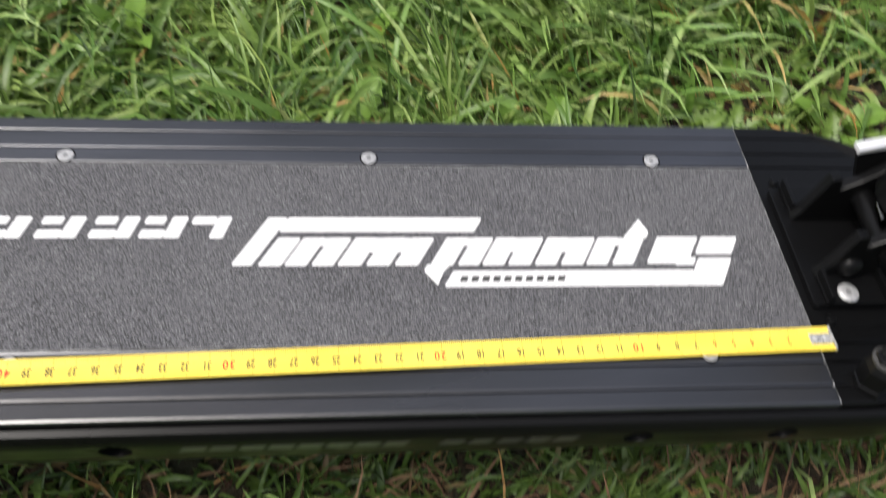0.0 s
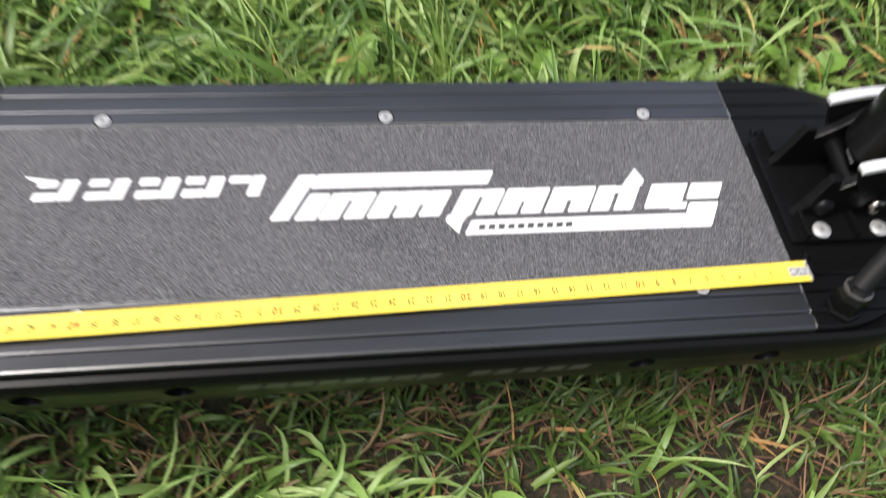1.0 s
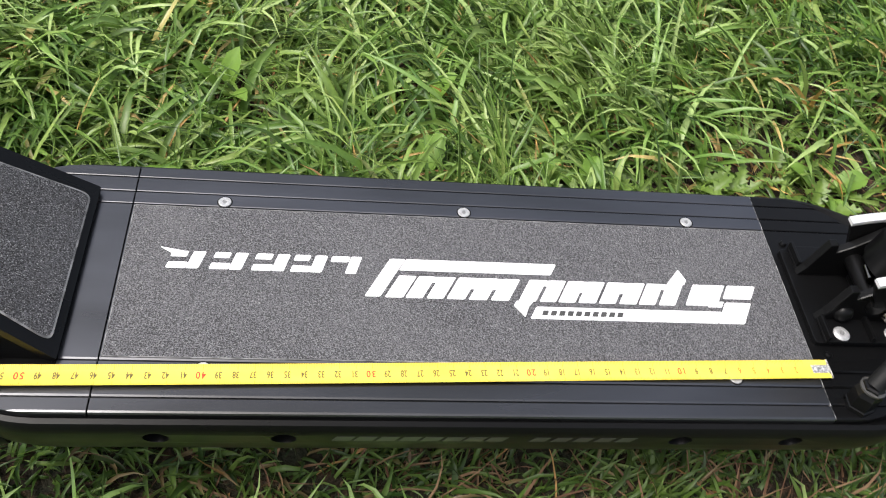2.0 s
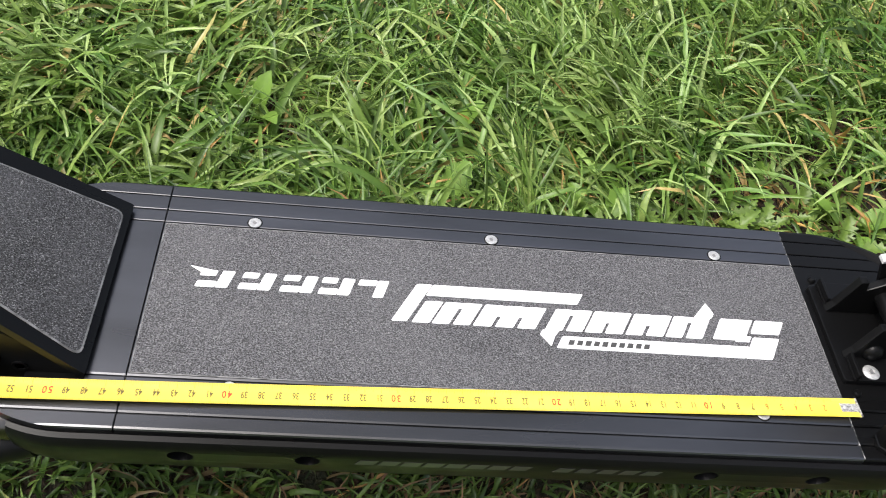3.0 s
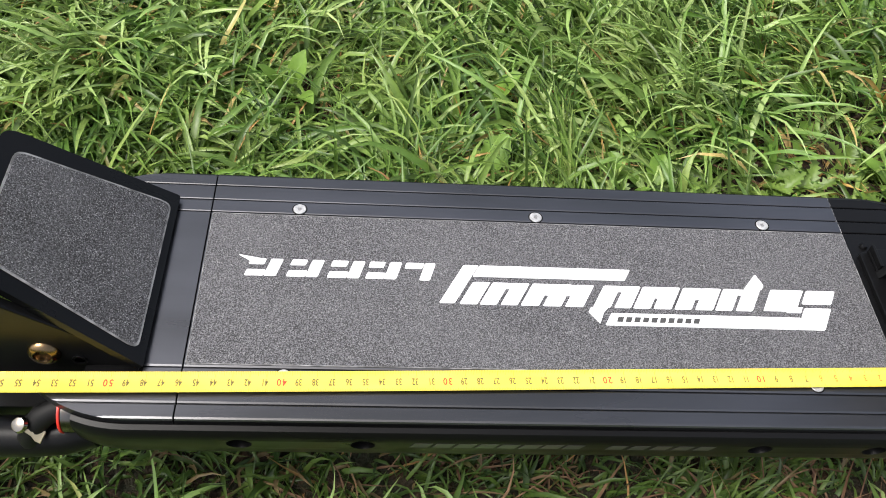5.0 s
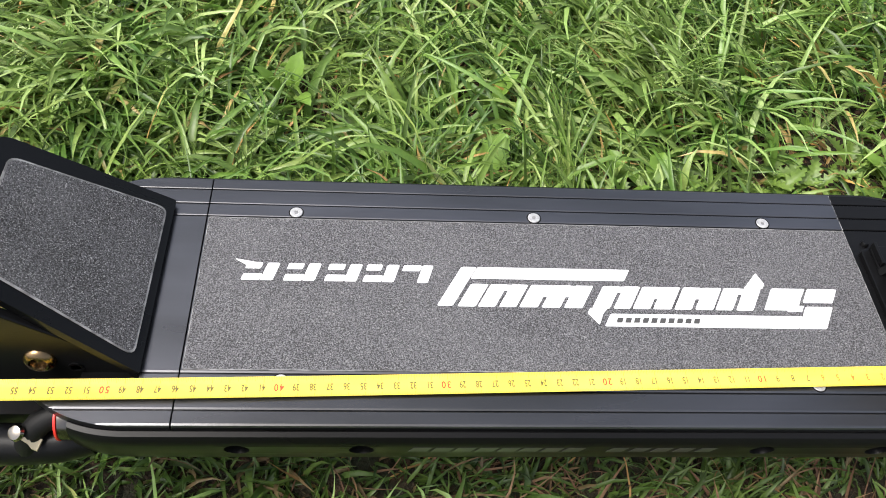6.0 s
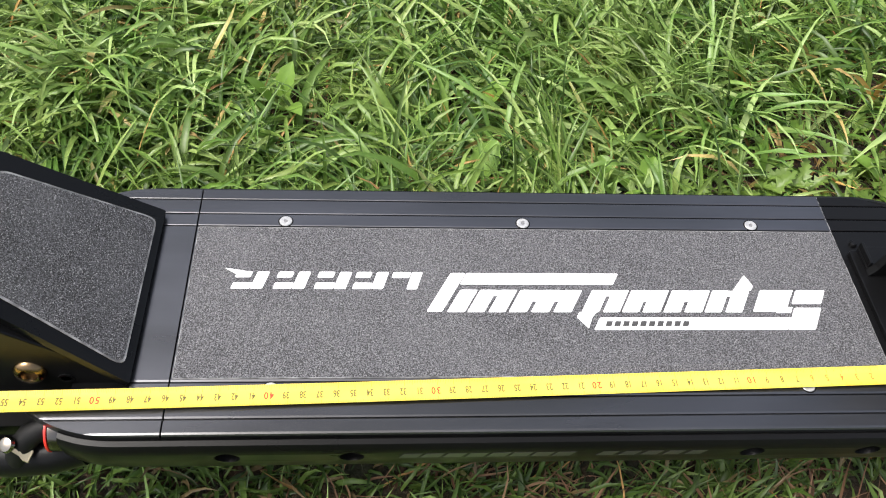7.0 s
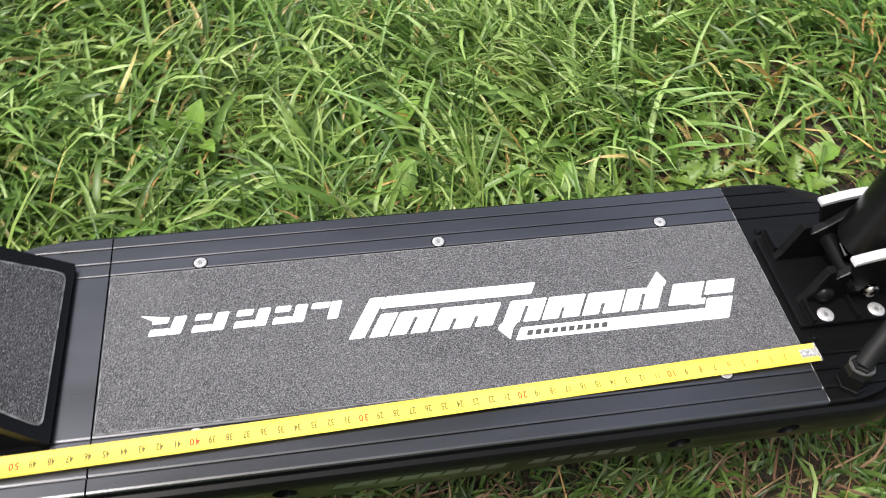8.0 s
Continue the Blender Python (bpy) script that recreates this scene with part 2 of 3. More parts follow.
def full_ring(x, wide):
    far, near = deck_ring(1, wide), deck_ring(-1, wide)
    under = [(x, YC + min(0.09, wide), TOP - 0.007), (x, YC - min(0.09, wide), TOP - 0.007)]
    return [(x, YC + d, z) for d, z in far] + under + [(x, YC - d, z) for d, z in near[:0:-1]]


def wing_ring(x, wide, inner, side):
    half = deck_ring(side, wide, inner)
    return [(x, YC + side * d, z) for d, z in half] + [(x, YC + side * wide, TOP - 0.007), (x, YC + side * inner, TOP - 0.007)]


def front_width(x):
    u = max(0.0, (x - 0.235) / 0.085)
    return 0.0948 - 0.0948 * 0.62 * u ** 2.1


def nose_width(x):
    u = max(0.0, (x - 0.245) / 0.105)
    return 0.0948 - 0.0948 * 0.62 * u ** 2.1


def rear_width(x):
    u = max(0.0, (-0.245 - x) / 0.062)
    return 0.0948 - 0.0233 * u ** 2.4


part("deck_plate", loft([full_ring(-0.2218, 1), full_ring(0.2224, 1)]), RAIL, scooter, "black anodised aluminium deck with lengthwise grooves")
part("front_plate", loft([full_ring(0.2230 + 0.004 * k, front_width(0.2230 + 0.004 * k)) for k in range(25)]), PAINT, scooter, "black grooved plate at the front of the deck")
for side in (-1, 1):
    part("seam_edge", box(0.22250, 0.22285, YC + min(side * 0.0600, side * 0.0942), YC + max(side * 0.0600, side * 0.0942), TOP - 0.003, TOP + 0.00012), BARE, scooter, "thin bare aluminium seam")
part("rear_plate", loft([full_ring(-0.2445, 0.0702), full_ring(-0.2228, 0.0702)]), RAIL, scooter, "black grooved plate behind the deck")
for side in (1, -1):
    part("rear_wing", loft([wing_ring(x, rear_width(x), 0.0704, side) for x in [-0.2228] + [-0.2447 - 0.0039 * k for k in range(17)]]), RAIL, scooter, "curved black tail of the side rail")


def skirt_ring(x, w):
    half = [(w - 0.004, 0.1625), (w + 0.0012, 0.1660), (w + 0.0042, 0.1652), (w + 0.0060, 0.1622), (w + 0.0062, 0.1570), (w + 0.0040, 0.1440), (w + 0.0005, 0.1320), (w - 0.0100, 0.1090), (w - 0.0180, 0.1050)]
    return [(x, YC + max(d, 0.004), z) for d, z in half] + [(x, YC - max(d, 0.004), z) for d, z in half[::-1]]


xs = [-0.280 + 0.004 * k for k in range(12)] + [-0.2, -0.1, 0.0, 0.1, 0.2] + [0.235 + 0.005 * k for k in range(20)]
HOLES = [(x, side) for side in (-1, 1) for x in (-0.187, -0.1155, 0.126, 0.199)]


def hole_place(x, side):
    return (x, YC + side * (0.0948 + 0.0052), 0.1510), (0, side, -0.18)


def drilled(bm, cutters):
    """The solid with the cutters taken out of it."""
    made = []
    for name, solid in [("solid", bm)] + [("cutter", c) for c in cutters]:
        bmesh.ops.recalc_face_normals(solid, faces=solid.faces)
        me = bpy.data.meshes.new(name)
        solid.to_mesh(me)
        solid.free()
        made.append(new(name, me))
    for c in made[1:]:
        md = made[0].modifiers.new("cut", "BOOLEAN")
        md.operation, md.solver, md.object = "DIFFERENCE", "EXACT", c
    deps = bpy.context.evaluated_depsgraph_get()
    out = bmesh.new()
    out.from_mesh(made[0].evaluated_get(deps).to_mesh())
    for ob in made:
        bpy.data.objects.remove(ob)
    return out


body_bm = loft([skirt_ring(x, rear_width(x) if x < 0 else nose_width(x)) for x in xs])
cuts = [turned(*hole_place(x, side), [(0.0074, -0.0075), (0.0074, -0.001), (0.0078, 0.004)], 24) for x, side in HOLES]
part("deck_body", drilled(body_bm, cuts), BODY, scooter, "satin black deck housing with rounded sides", smooth=True)
for x, side in HOLES:
    c, way = hole_place(x, side)
    part("bolt", turned(c, way, [(0.0056, -0.0085), (0.0056, -0.0060), (0.0048, -0.0050), (0.0026, -0.0050), (0.0024, -0.0070)], 20), SMOKED, scooter, "dark sunken side bolt", smooth=True)

# print on the side: plain bars
for x, w in [(-0.088 + 0.013 * k, 0.0105) for k in range(8)] + [(0.03 + 0.0135 * k, 0.0095) for k in range(5)]:
    part("side_print_bar", loft([[(x + s * 0.003, YC - 0.0948 - 0.0062 + k * 0.0010 - 0.0002, 0.1560 - k * 0.007 + 0.0005),
                                  (x + w + s * 0.003, YC - 0.0948 - 0.0062 + k * 0.0010 - 0.0002, 0.1560 - k * 0.007 + 0.0005)] * 1 +
                                 [(x + w + s * 0.003, YC - 0.0948 - 0.0058 + k * 0.0010, 0.1560 - k * 0.007),
                                  (x + s * 0.003, YC - 0.0948 - 0.0058 + k * 0.0010, 0.1560 - k * 0.007)] for k, s in ((0, 1), (1, 0))]), GHOST, scooter)

# grip mat with its white print
X0, X1 = -0.2205, 0.2215
grip_pts = rounded([(X0, YC - 0.0582), (X1, YC - 0.0582), (X1, YC + 0.0582), (X0, YC + 0.0582)], 0.0015)
mat_ob = part("grip_mat", prism(grip_pts, TOP - 0.0004, TOP + 0.0011), GRIP, scooter, "grey sandpaper grip mat with white print")
for name, y0, y1, x0, x1 in (("mat_edge", -0.0588, -0.0582, X0, X1), ("mat_edge", 0.0582, 0.0588, X0, X1), ("mat_edge", -0.0582, 0.0582, X1, X1 + 0.0006), ("mat_edge", -0.0582, 0.0582, X0 - 0.0005, X0)):
    part(name, box(x0, x1, YC + y0, YC + y1, TOP, TOP + 0.0009), EDGE, mat_ob, "frayed pale edge of the mat")

LOGO_Z = TOP + 0.0010


def print_block(x0, x1, y0, y1, k=0.55, r=0.0012, material=WHITE, lift=0.0005):
    pts = [(x0, y0), (x1, y0), (x1 + k * (y1 - y0), y1), (x0 + k * (y1 - y0), y1)]
    return part("print_block", prism(rounded(pts, r, 3), LOGO_Z - 0.0004, LOGO_Z + lift), material, mat_ob)


LETTERS = ((-0.0570, -0.0455), (-0.0440, -0.0330), (-0.0305, -0.0195), (-0.0175, -0.0055), (-0.0030, 0.0090), (0.0115, 0.0235), (0.0300, 0.0415),
           (0.0440, 0.0550), (0.0565, 0.0680), (0.0700, 0.0820), (0.0840, 0.0955), (0.0980, 0.1100), (0.1115, 0.1230), (0.1255, 0.1370))
for x0, x1 in LETTERS:
    print_block(x0, x1, -0.0758, -0.0582)
for k, (a, b) in enumerate(((1, 2), (3, 4), (4, 5), (6, 7), (8, 9), (10, 11), (12, 13))):
    rise = 0.0085 if k % 3 else 0.0128
    print_block(LETTERS[a][1] - 0.0006 + 0.55 * rise, LETTERS[b][0] + 0.0006 + 0.55 * rise, -0.0758 + rise, -0.0584, 0.55, 0.0002, WHITE, 0.0004)
print_block(-0.0474, 0.0545, -0.0538, -0.0445)
print_block(-0.0700, -0.0600, -0.0755, -0.0445, 0.55)
for tip in ([(0.0285, -0.0760), (0.0400, -0.0760), (0.0365, -0.0800), (0.0330, -0.0885), (0.0265, -0.0795)], [(-0.1995, -0.0412), (-0.1840, -0.0443), (-0.1870, -0.0492)], [(0.1352, -0.0582), (0.1478, -0.0582), (0.1500, -0.0545), (0.1462, -0.0455)]):
    part("print_block", prism(rounded(tip, 0.0008, 3), LOGO_Z - 0.0004, LOGO_Z + 0.0008), WHITE, mat_ob)
print_block(0.1445, 0.1670, -0.0752, -0.0578)
print_block(0.1726, 0.1930, -0.0690, -0.0578)
print_block(0.1640, 0.1825, -0.0895, -0.0722)
print_block(0.0362, 0.1640, -0.0895, -0.0800)
print_block(0.1650, 0.1745, -0.0622, -0.0579, 0.55, 0.0003, WHITE, 0.0004)
print_block(0.1600, 0.1700, -0.0762, -0.0715, 0.55, 0.0003, WHITE, 0.0004)
for k in range(10):
    print_block(0.0440 + 0.0056 * k, 0.0440 + 0.0056 * k + 0.0038, -0.0868, -0.0830, 0.4, 0.0003, GHOST, 0.0007)
for x0, x1 in ((-0.1955, -0.1745), (-0.1690, -0.1480), (-0.1430, -0.1215), (-0.1185, -0.0975)):
    print_block(x0 + 0.003, x1 - 0.0081, -0.0487, -0.0440, 0.3, 0.0010)
    print_block(x0 + 0.001, x1 - 0.0081, -0.0578, -0.0528, 0.3, 0.0010)
    print_block(x1 - 0.0078, x1, -0.0578, -0.0440, 0.3, 0.0012)
print_block(-0.0920, -0.0803, -0.0487, -0.0440, 0.3)
print_block(-0.0825, -0.0755, -0.0580, -0.0440, 0.3)

for x, y, a, ln in ((0.168, -0.015, 1.9, 0.008), (0.172, -0.019, 1.7, 0.005), (-0.183, -0.069, -1.2, 0.009), (0.045, -0.030, 2.4, 0.004), (-0.040, -0.018, 0.9, 0.004), (-0.105, -0.094, 1.3, 0.005)):
    d, w = Vector((math.cos(a), math.sin(a))) * ln / 2, Vector((-math.sin(a), math.cos(a))) * 0.00022
    part("scuff", prism([tuple(Vector((x, y)) - d), tuple(Vector((x, y)) + w), tuple(Vector((x, y)) + d), tuple(Vector((x, y)) - w)], TOP + 0.0010, TOP + 0.0013), EDGE, mat_ob)

# countersunk screws of the deck
for x in (-0.1635, 0.0, 0.1645):
    for y in (YC + 0.0650, YC - 0.0655):
        head = part("screw", turned((x, y, TOP), (0, 0, 1), [(0.0043, -0.001), (0.0043, 0.0003), (0.0040, 0.0006), (0.0017, 0.0006), (0.0016, 0.0002)], 28), STEEL, scooter, "flat silver socket screw")
        part("countersink", turned((x, y, TOP), (0, 0, 1), [(0.0052, -0.001), (0.0052, 0.0001), (0.0050, 0.0002), (0.0042, 0.0001)], 28), RUBBER, head)
        part("socket", turned((x, y, TOP), (0, 0, 1), [(0.0014, 0.0), (0.0014, 0.0004)], 6), SOCKET, head)

# ---- rear foot rest ----
SLOPE = 0.80


def on_rest(x, y, up=0.0):
    n = Vector((SLOPE, 0, 1)).normalized()
    return Vector((x, y, 0.1745 + SLOPE * (-0.244 - x))) + n * up


def rest_slab(outline, low, high):
    return loft([[on_rest(x, y, low) for x, y in outline], [on_rest(x, y, high) for x, y in outline]])


FAR_EDGE = -0.3330
whole = rounded([(-0.2435, YC + 0.0700), (FAR_EDGE, YC + 0.0564), (FAR_EDGE, YC - 0.0446), (-0.2435, YC - 0.0635)], 0.0090, 6)
sharp = rounded([(-0.2435, YC + 0.0700), (FAR_EDGE, YC + 0.0564), (FAR_EDGE, YC - 0.0446), (-0.2435, YC - 0.0635)], 0.0014, 6)
rest_out = sharp[:7] + whole[7:21] + sharp[21:]
rest = part("foot_rest", rest_slab(rest_out, -0.005, 0.0), PAINT, scooter, "raised black foot rest plate with rounded corners")
rest_in = rounded([(-0.2483, YC + 0.0585), (-0.3240, YC + 0.0425), (-0.3240, YC - 0.0330), (-0.2487, YC - 0.0535)], 0.006)
part("rest_grip", rest_slab(rest_in, -0.0005, 0.0009), GRIP_DARK, rest, "coarse dark grip patch with pale edge")
rim_in = rounded([(-0.2474, YC + 0.0597), (-0.3250, YC + 0.0436), (-0.3250, YC - 0.0341), (-0.2478, YC - 0.0546)], 0.006)
part("patch_edge", rest_slab(rim_in, -0.0005, 0.0007), EDGE, rest)
for y0, y1 in ((-0.0560, -0.0500), (0.0560, 0.0620)):
    ring = [(-0.2460, 0.1690), (-0.3300, 0.2360), (-0.3420, 0.2300), (-0.3420, 0.1300), (-0.2460, 0.1300)]
    cheek = part("rest_bracket", loft([[(x, YC + y0, z) for x, z in ring], [(x, YC + y1, z) for x, z in ring]]), BODY, scooter, "glossy black side bracket of the foot rest", bevel=0.001)
    if y0 < 0:
        part("bracket_bolt", turned((-0.300, YC + y0, 0.176), (0, -1, 0.1), [(0.0094, -0.001), (0.0094, 0.0012), (0.0078, 0.0034), (0.0056, 0.0042), (0.0046, 0.0036), (0.0040, 0.0012)], 28), BRONZED, cheek, "bronzed steel bolt head", smooth=True)
        part("bolt_hole", turned((-0.282, YC + y0, 0.168), (0, -1, 0), [(0.0045, -0.001), (0.0045, 0.0008), (0.003, 0.0008), (0.003, 0.0)], 20), PAINT, cheek)
part("tail_floor", box(-0.345, -0.2445, YC - 0.068, YC + 0.068, 0.108, 0.132), PAINT, scooter, "black tail housing floor")
for side in (-1, 1):
    y = YC + side * 0.0850
    ya = YC + side * 0.0800
    part("tail_ring", turned((-0.2882, ya, 0.1510), (-1, 0, 0), [(0.0090, 0.0), (0.0131, 0.0), (0.0133, 0.0006), (0.0131, 0.0014), (0.0090, 0.0014)], 36), RED, scooter, "thin red plastic ring", smooth=True)
    part("tail_collar", turned((-0.2795, ya, 0.1510), (-1, 0, 0), [(0.0090, 0.0), (0.0126, 0.0), (0.0130, 0.0006), (0.0130, 0.0080), (0.0090, 0.0085)], 36), SMOKED, scooter, "smoked chrome collar at the rail's tail", smooth=True)
    arm = part("swing_arm", sweep([(-0.276, y - side * 0.004, 0.133), (-0.292, y, 0.131), (-0.315, y, 0.127), (-0.350, y - side * 0.003, 0.121), (-0.470, YC + side * 0.055, 0.105)], 0.0125, 20), BODY, scooter, "black suspension arm", smooth=True)
    part("hose", sweep([(-0.286, ya - side * 0.002, 0.153), (-0.294, ya, 0.153), (-0.301, ya + side * 0.003, 0.150), (-0.307, ya + side * 0.007, 0.144), (-0.310, ya + side * 0.009, 0.136), (-0.311, ya + side * 0.009, 0.128)], 0.0074, 16), RUBBER, arm, "short black rubber hose", smooth=True)
    stud = part("arm_bolt", turned((-0.3105, YC + side * 0.0890, 0.1500), (-0.25, side * 0.45, 0.85), [(0.0026, -0.016), (0.0026, 0.001), (0.0046, 0.0012), (0.0050, 0.0030), (0.0040, 0.0050), (0.0014, 0.0058)], 20), CHROME, arm, "domed silver bolt", smooth=True)
    fold = [(-0.3130, 0.0885, 0.1512), (-0.3080, 0.0900, 0.1505), (-0.3045, 0.0915, 0.1485), (-0.3030, 0.0930, 0.1450), (-0.3000, 0.0938, 0.1435)]
    part("bent_clip", loft([[(x - u * 0.0012, YC + side * (d + u * 0.0030), z + v) for u, v in ((-1, 0.0014), (1, -0.0010), (1, -0.0022), (-1, 0.0002))] for x, d, z in fold]), BRASS, stud, "bent yellowed steel clip", smooth=True)


def wheel(x):
    r = 0.105
    tyre = part("wheel", turned((x, YC - 0.028, r), (0, 1, 0), [(0.060, 0.004), (0.085, 0.0), (0.098, 0.006), (r, 0.018), (r + 0.001, 0.028), (r, 0.038), (0.098, 0.050), (0.085, 0.056), (0.060, 0.052)], 40), RUBBER, scooter, "black rubber wheel", smooth=True)
    part("hub", turned((x, YC - 0.030, r), (0, 1, 0), [(0.012, -0.004), (0.058, 0.0), (0.062, 0.010), (0.062, 0.050), (0.058, 0.060), (0.012, 0.064)], 32), BODY, tyre, smooth=True)


wheel(-0.480)
wheel(0.475)

# ---- folding joint at the front ----
part("joint_base", prism(rounded([(0.2268, YC - 0.0400), (0.330, YC - 0.0400), (0.330, YC + 0.0400), (0.2268, YC + 0.0400)], 0.003), 0.1695, 0.1740), PAINT, scooter, "black base plate of the folding joint", bevel=0.0006)
for side in (-1, 1):
    y0 = YC + side * 0.0165
    prof = [(0.2320, 0.1740), (0.2360, 0.1815), (0.2425, 0.2065), (0.2480, 0.2070), (0.2500, 0.1990), (0.2600, 0.2060), (0.2850, 0.2300), (0.3300, 0.2300), (0.3300, 0.1740)]
    part("joint_cheek", loft([[(x, y0 + side * 0.0062, z) for x, z in prof], [(x, y0, z) for x, z in prof]]), PAINT, scooter, "upright black cheek plate of the folding joint", bevel=0.0009)
    flange = part("joint_flange", prism(rounded([(0.2325, YC + side * 0.0410), (0.330, YC + side * 0.0410), (0.330, YC + side * 0.0210), (0.2325, YC + side * 0.0210)], 0.0015), 0.1740, 0.1765), PAINT, scooter, "black foot flange with screws", bevel=0.0005)
    for x in (0.2455, 0.2825) if side < 0 else ():
        sc = part("flange_screw", turned((x, YC + side * 0.0345, 0.1765), (0, 0, 1), [(0.0056, -0.0005), (0.0056, 0.0006), (0.0048, 0.0013), (0.0020, 0.0015), (0.0018, 0.0008)], 28), STEEL, flange, "pale silver flange screw", smooth=True)
        part("socket", turned((x, YC + side * 0.0345, 0.1772), (0, 0, 1), [(0.0016, 0.0), (0.0016, 0.0006)], 6), SOCKET, sc)
    for x in (0.2328, 0.2640):
        lo, hi = sorted((YC + side * 0.0222, YC + side * 0.0408))
        part("rib", box(x, x + 0.0022, lo, hi, 0.1765, 0.1815), PAINT, flange, bevel=0.0004)
    part("guide_peg", turned((0.2342, YC + side * 0.0475, TOP - 0.001), (0, 0, 1), [(0.0028, 0), (0.0028, 0.0022), (0.0018, 0.0036)], 16), PAINT, scooter, smooth=True)
    # bright curved edge strips over the cheeks
    yy = YC + side * 0.0270
    shift = 0.004 if side > 0 else 0.0
    path = [(0.2485 + shift + 0.0045 * k, 0.2200 - 0.5 * shift + 0.0105 * math.sin(math.pi * (0.12 + 0.048 * k))) for k in range(16)]
    part("trim_strip", loft([[(x, yy - 0.0034, z), (x, yy + 0.0030, z), (x, yy + 0.0030, z - 0.0025), (x, yy - 0.0034, z - 0.0025)] for x, z in path]), SILVER, scooter, "curved bright aluminium trim strip", smooth=True)
    part("trim_plate", loft([[(x, yy - side * 0.0005, z - 0.0025) for x, z in path] + [(path[-1][0], yy - side * 0.0005, 0.195), (0.262, yy - side * 0.0005, 0.195)],
                             [(x, yy - side * 0.0035, z - 0.0025) for x, z in path] + [(path[-1][0], yy - side * 0.0035, 0.195), (0.262, yy - side * 0.0035, 0.195)]]), PAINT, scooter)
part("pivot_pin", rod((0.2650, YC - 0.026, 0.1930), (0.2650, YC + 0.026, 0.1930), 0.0060), PAINT, scooter, "black pivot pin", smooth=True)
part("dome_cap", turned((0.2478, YC - 0.0226, 0.1835), (0, -1, 0.1), [(0.0066, -0.0005), (0.0066, 0.0008), (0.0056, 0.0028), (0.0034, 0.0042), (0.0010, 0.0046)], 24), BODY, scooter, "domed satin black cap", smooth=True)
for x in (0.2800,):
    bolt = part("cheek_bolt", turned((x, YC - 0.0228, 0.1850), (0, -1, 0), [(0.0058, -0.0005), (0.0058, 0.0025), (0.0045, 0.0042), (0.0022, 0.0042), (0.0020, 0.002)], 24), CHROME, scooter, "bright steel bolt on the cheek plate", smooth=True)
part("latch", rod((0.2640, YC + 0.002, 0.2030), (0.2610, YC - 0.010, 0.2045), 0.0026), CHROME, scooter, "small bright steel latch bar", smooth=True)
part("joint_block", box(0.2680, 0.330, YC - 0.0155, YC + 0.0155, 0.1745, 0.2250), PAINT, scooter, "black folding block between the cheeks", bevel=0.002)
part("stem", rod((0.2830, YC, 0.205), (0.3400, YC, 0.560), 0.0235, 32), PAINT, scooter, "round black steering stem", smooth=True)
part("fork", box(0.320, 0.475, YC - 0.052, YC - 0.036, 0.095, 0.150), PAINT, scooter, "black front fork arm", bevel=0.003)
part("fork", box(0.320, 0.475, YC + 0.036, YC + 0.052, 0.095, 0.150), PAINT, scooter, "black front fork arm", bevel=0.003)
gland = part("cable_gland", turned((0.2415, -0.1480, TOP - 0.001), (0.08, 0.1, 1), [(0.0100, 0), (0.0100, 0.003), (0.0090, 0.0035), (0.0090, 0.013), (0.0078, 0.016), (0.0070, 0.0205), (0.0058, 0.0215)], 6), PAINT, scooter, "black plastic cable gland nut")
part("gland_ring", turned((0.2430, -0.1462, 0.1862), (0.08, 0.1, 1), [(0.0060, 0), (0.0080, 0.0002), (0.0082, 0.0016), (0.0060, 0.0022)], 24), GHOST, gland, smooth=True)
part("cable", sweep([(0.2430 + 0.060 * u + 0.03 * u * u, -0.1462 + 0.050 * u, 0.187 + 0.055 * u + 0.03 * u * u) for u in [k / 14 for k in range(15)]], 0.0060, 16), RUBBER, scooter, "black braided cable hose", smooth=True)

# ---- measuring tape lying along the deck ----
tape = tagged(new("measuring_tape"), "yellow steel measuring tape with black and red numbers on the deck", "measuring tape")
TZ = TOP + 0.0016
TAPE_LONG = 0.66


def tape_point(s, v, up=0.0):
    """s metres from the tape's start, v from its middle line towards the far edge."""
    slope = 0.0295
    turn = math.atan(slope)
    x = 0.2298 - s
    return Vector((x - v * math.sin(turn), -0.1303 + slope * x + v * math.cos(turn), TZ + 0.0015 * (max(0.0, s - 0.30) / 0.2) ** 2 + 0.0007 * (abs(v) / 0.0066) ** 2 + up))


vs = [-0.0067, -0.0045, -0.0022, 0.0, 0.0022, 0.0045, 0.0067]
part("tape_blade", loft([[tape_point(s, v) for v in vs] + [tape_point(s, v, -0.0003) for v in vs[::-1]] for s in [TAPE_LONG * k / 44 for k in range(45)]]), TAPE, tape, "yellow enamelled steel blade", smooth=True)
hook = part("end_hook", loft([[tape_point(s, v, u) for v, u in ((-0.0030, 0.0007), (0.0030, 0.0007), (0.0030, 0.0002), (-0.0030, 0.0002))] for s in (0.0005, 0.0120)]), WORN, tape, "worn steel end hook plate", bevel=0.0002)
part("hook_lip", loft([[tape_point(s, v, u) for v, u in ((-0.0066, 0.0006), (0.0066, 0.0006), (0.0066, -0.0015), (-0.0066, -0.0015))] for s in (-0.0006, 0.0003)]), WORN, hook)
for s in (0.0035, 0.0090):
    part("rivet", turned(tape_point(s, 0.0, 0.0007), (0, 0, 1), [(0.0016, -0.0003), (0.0016, 0.0003), (0.0010, 0.0006)], 14), STEEL, hook, smooth=True)


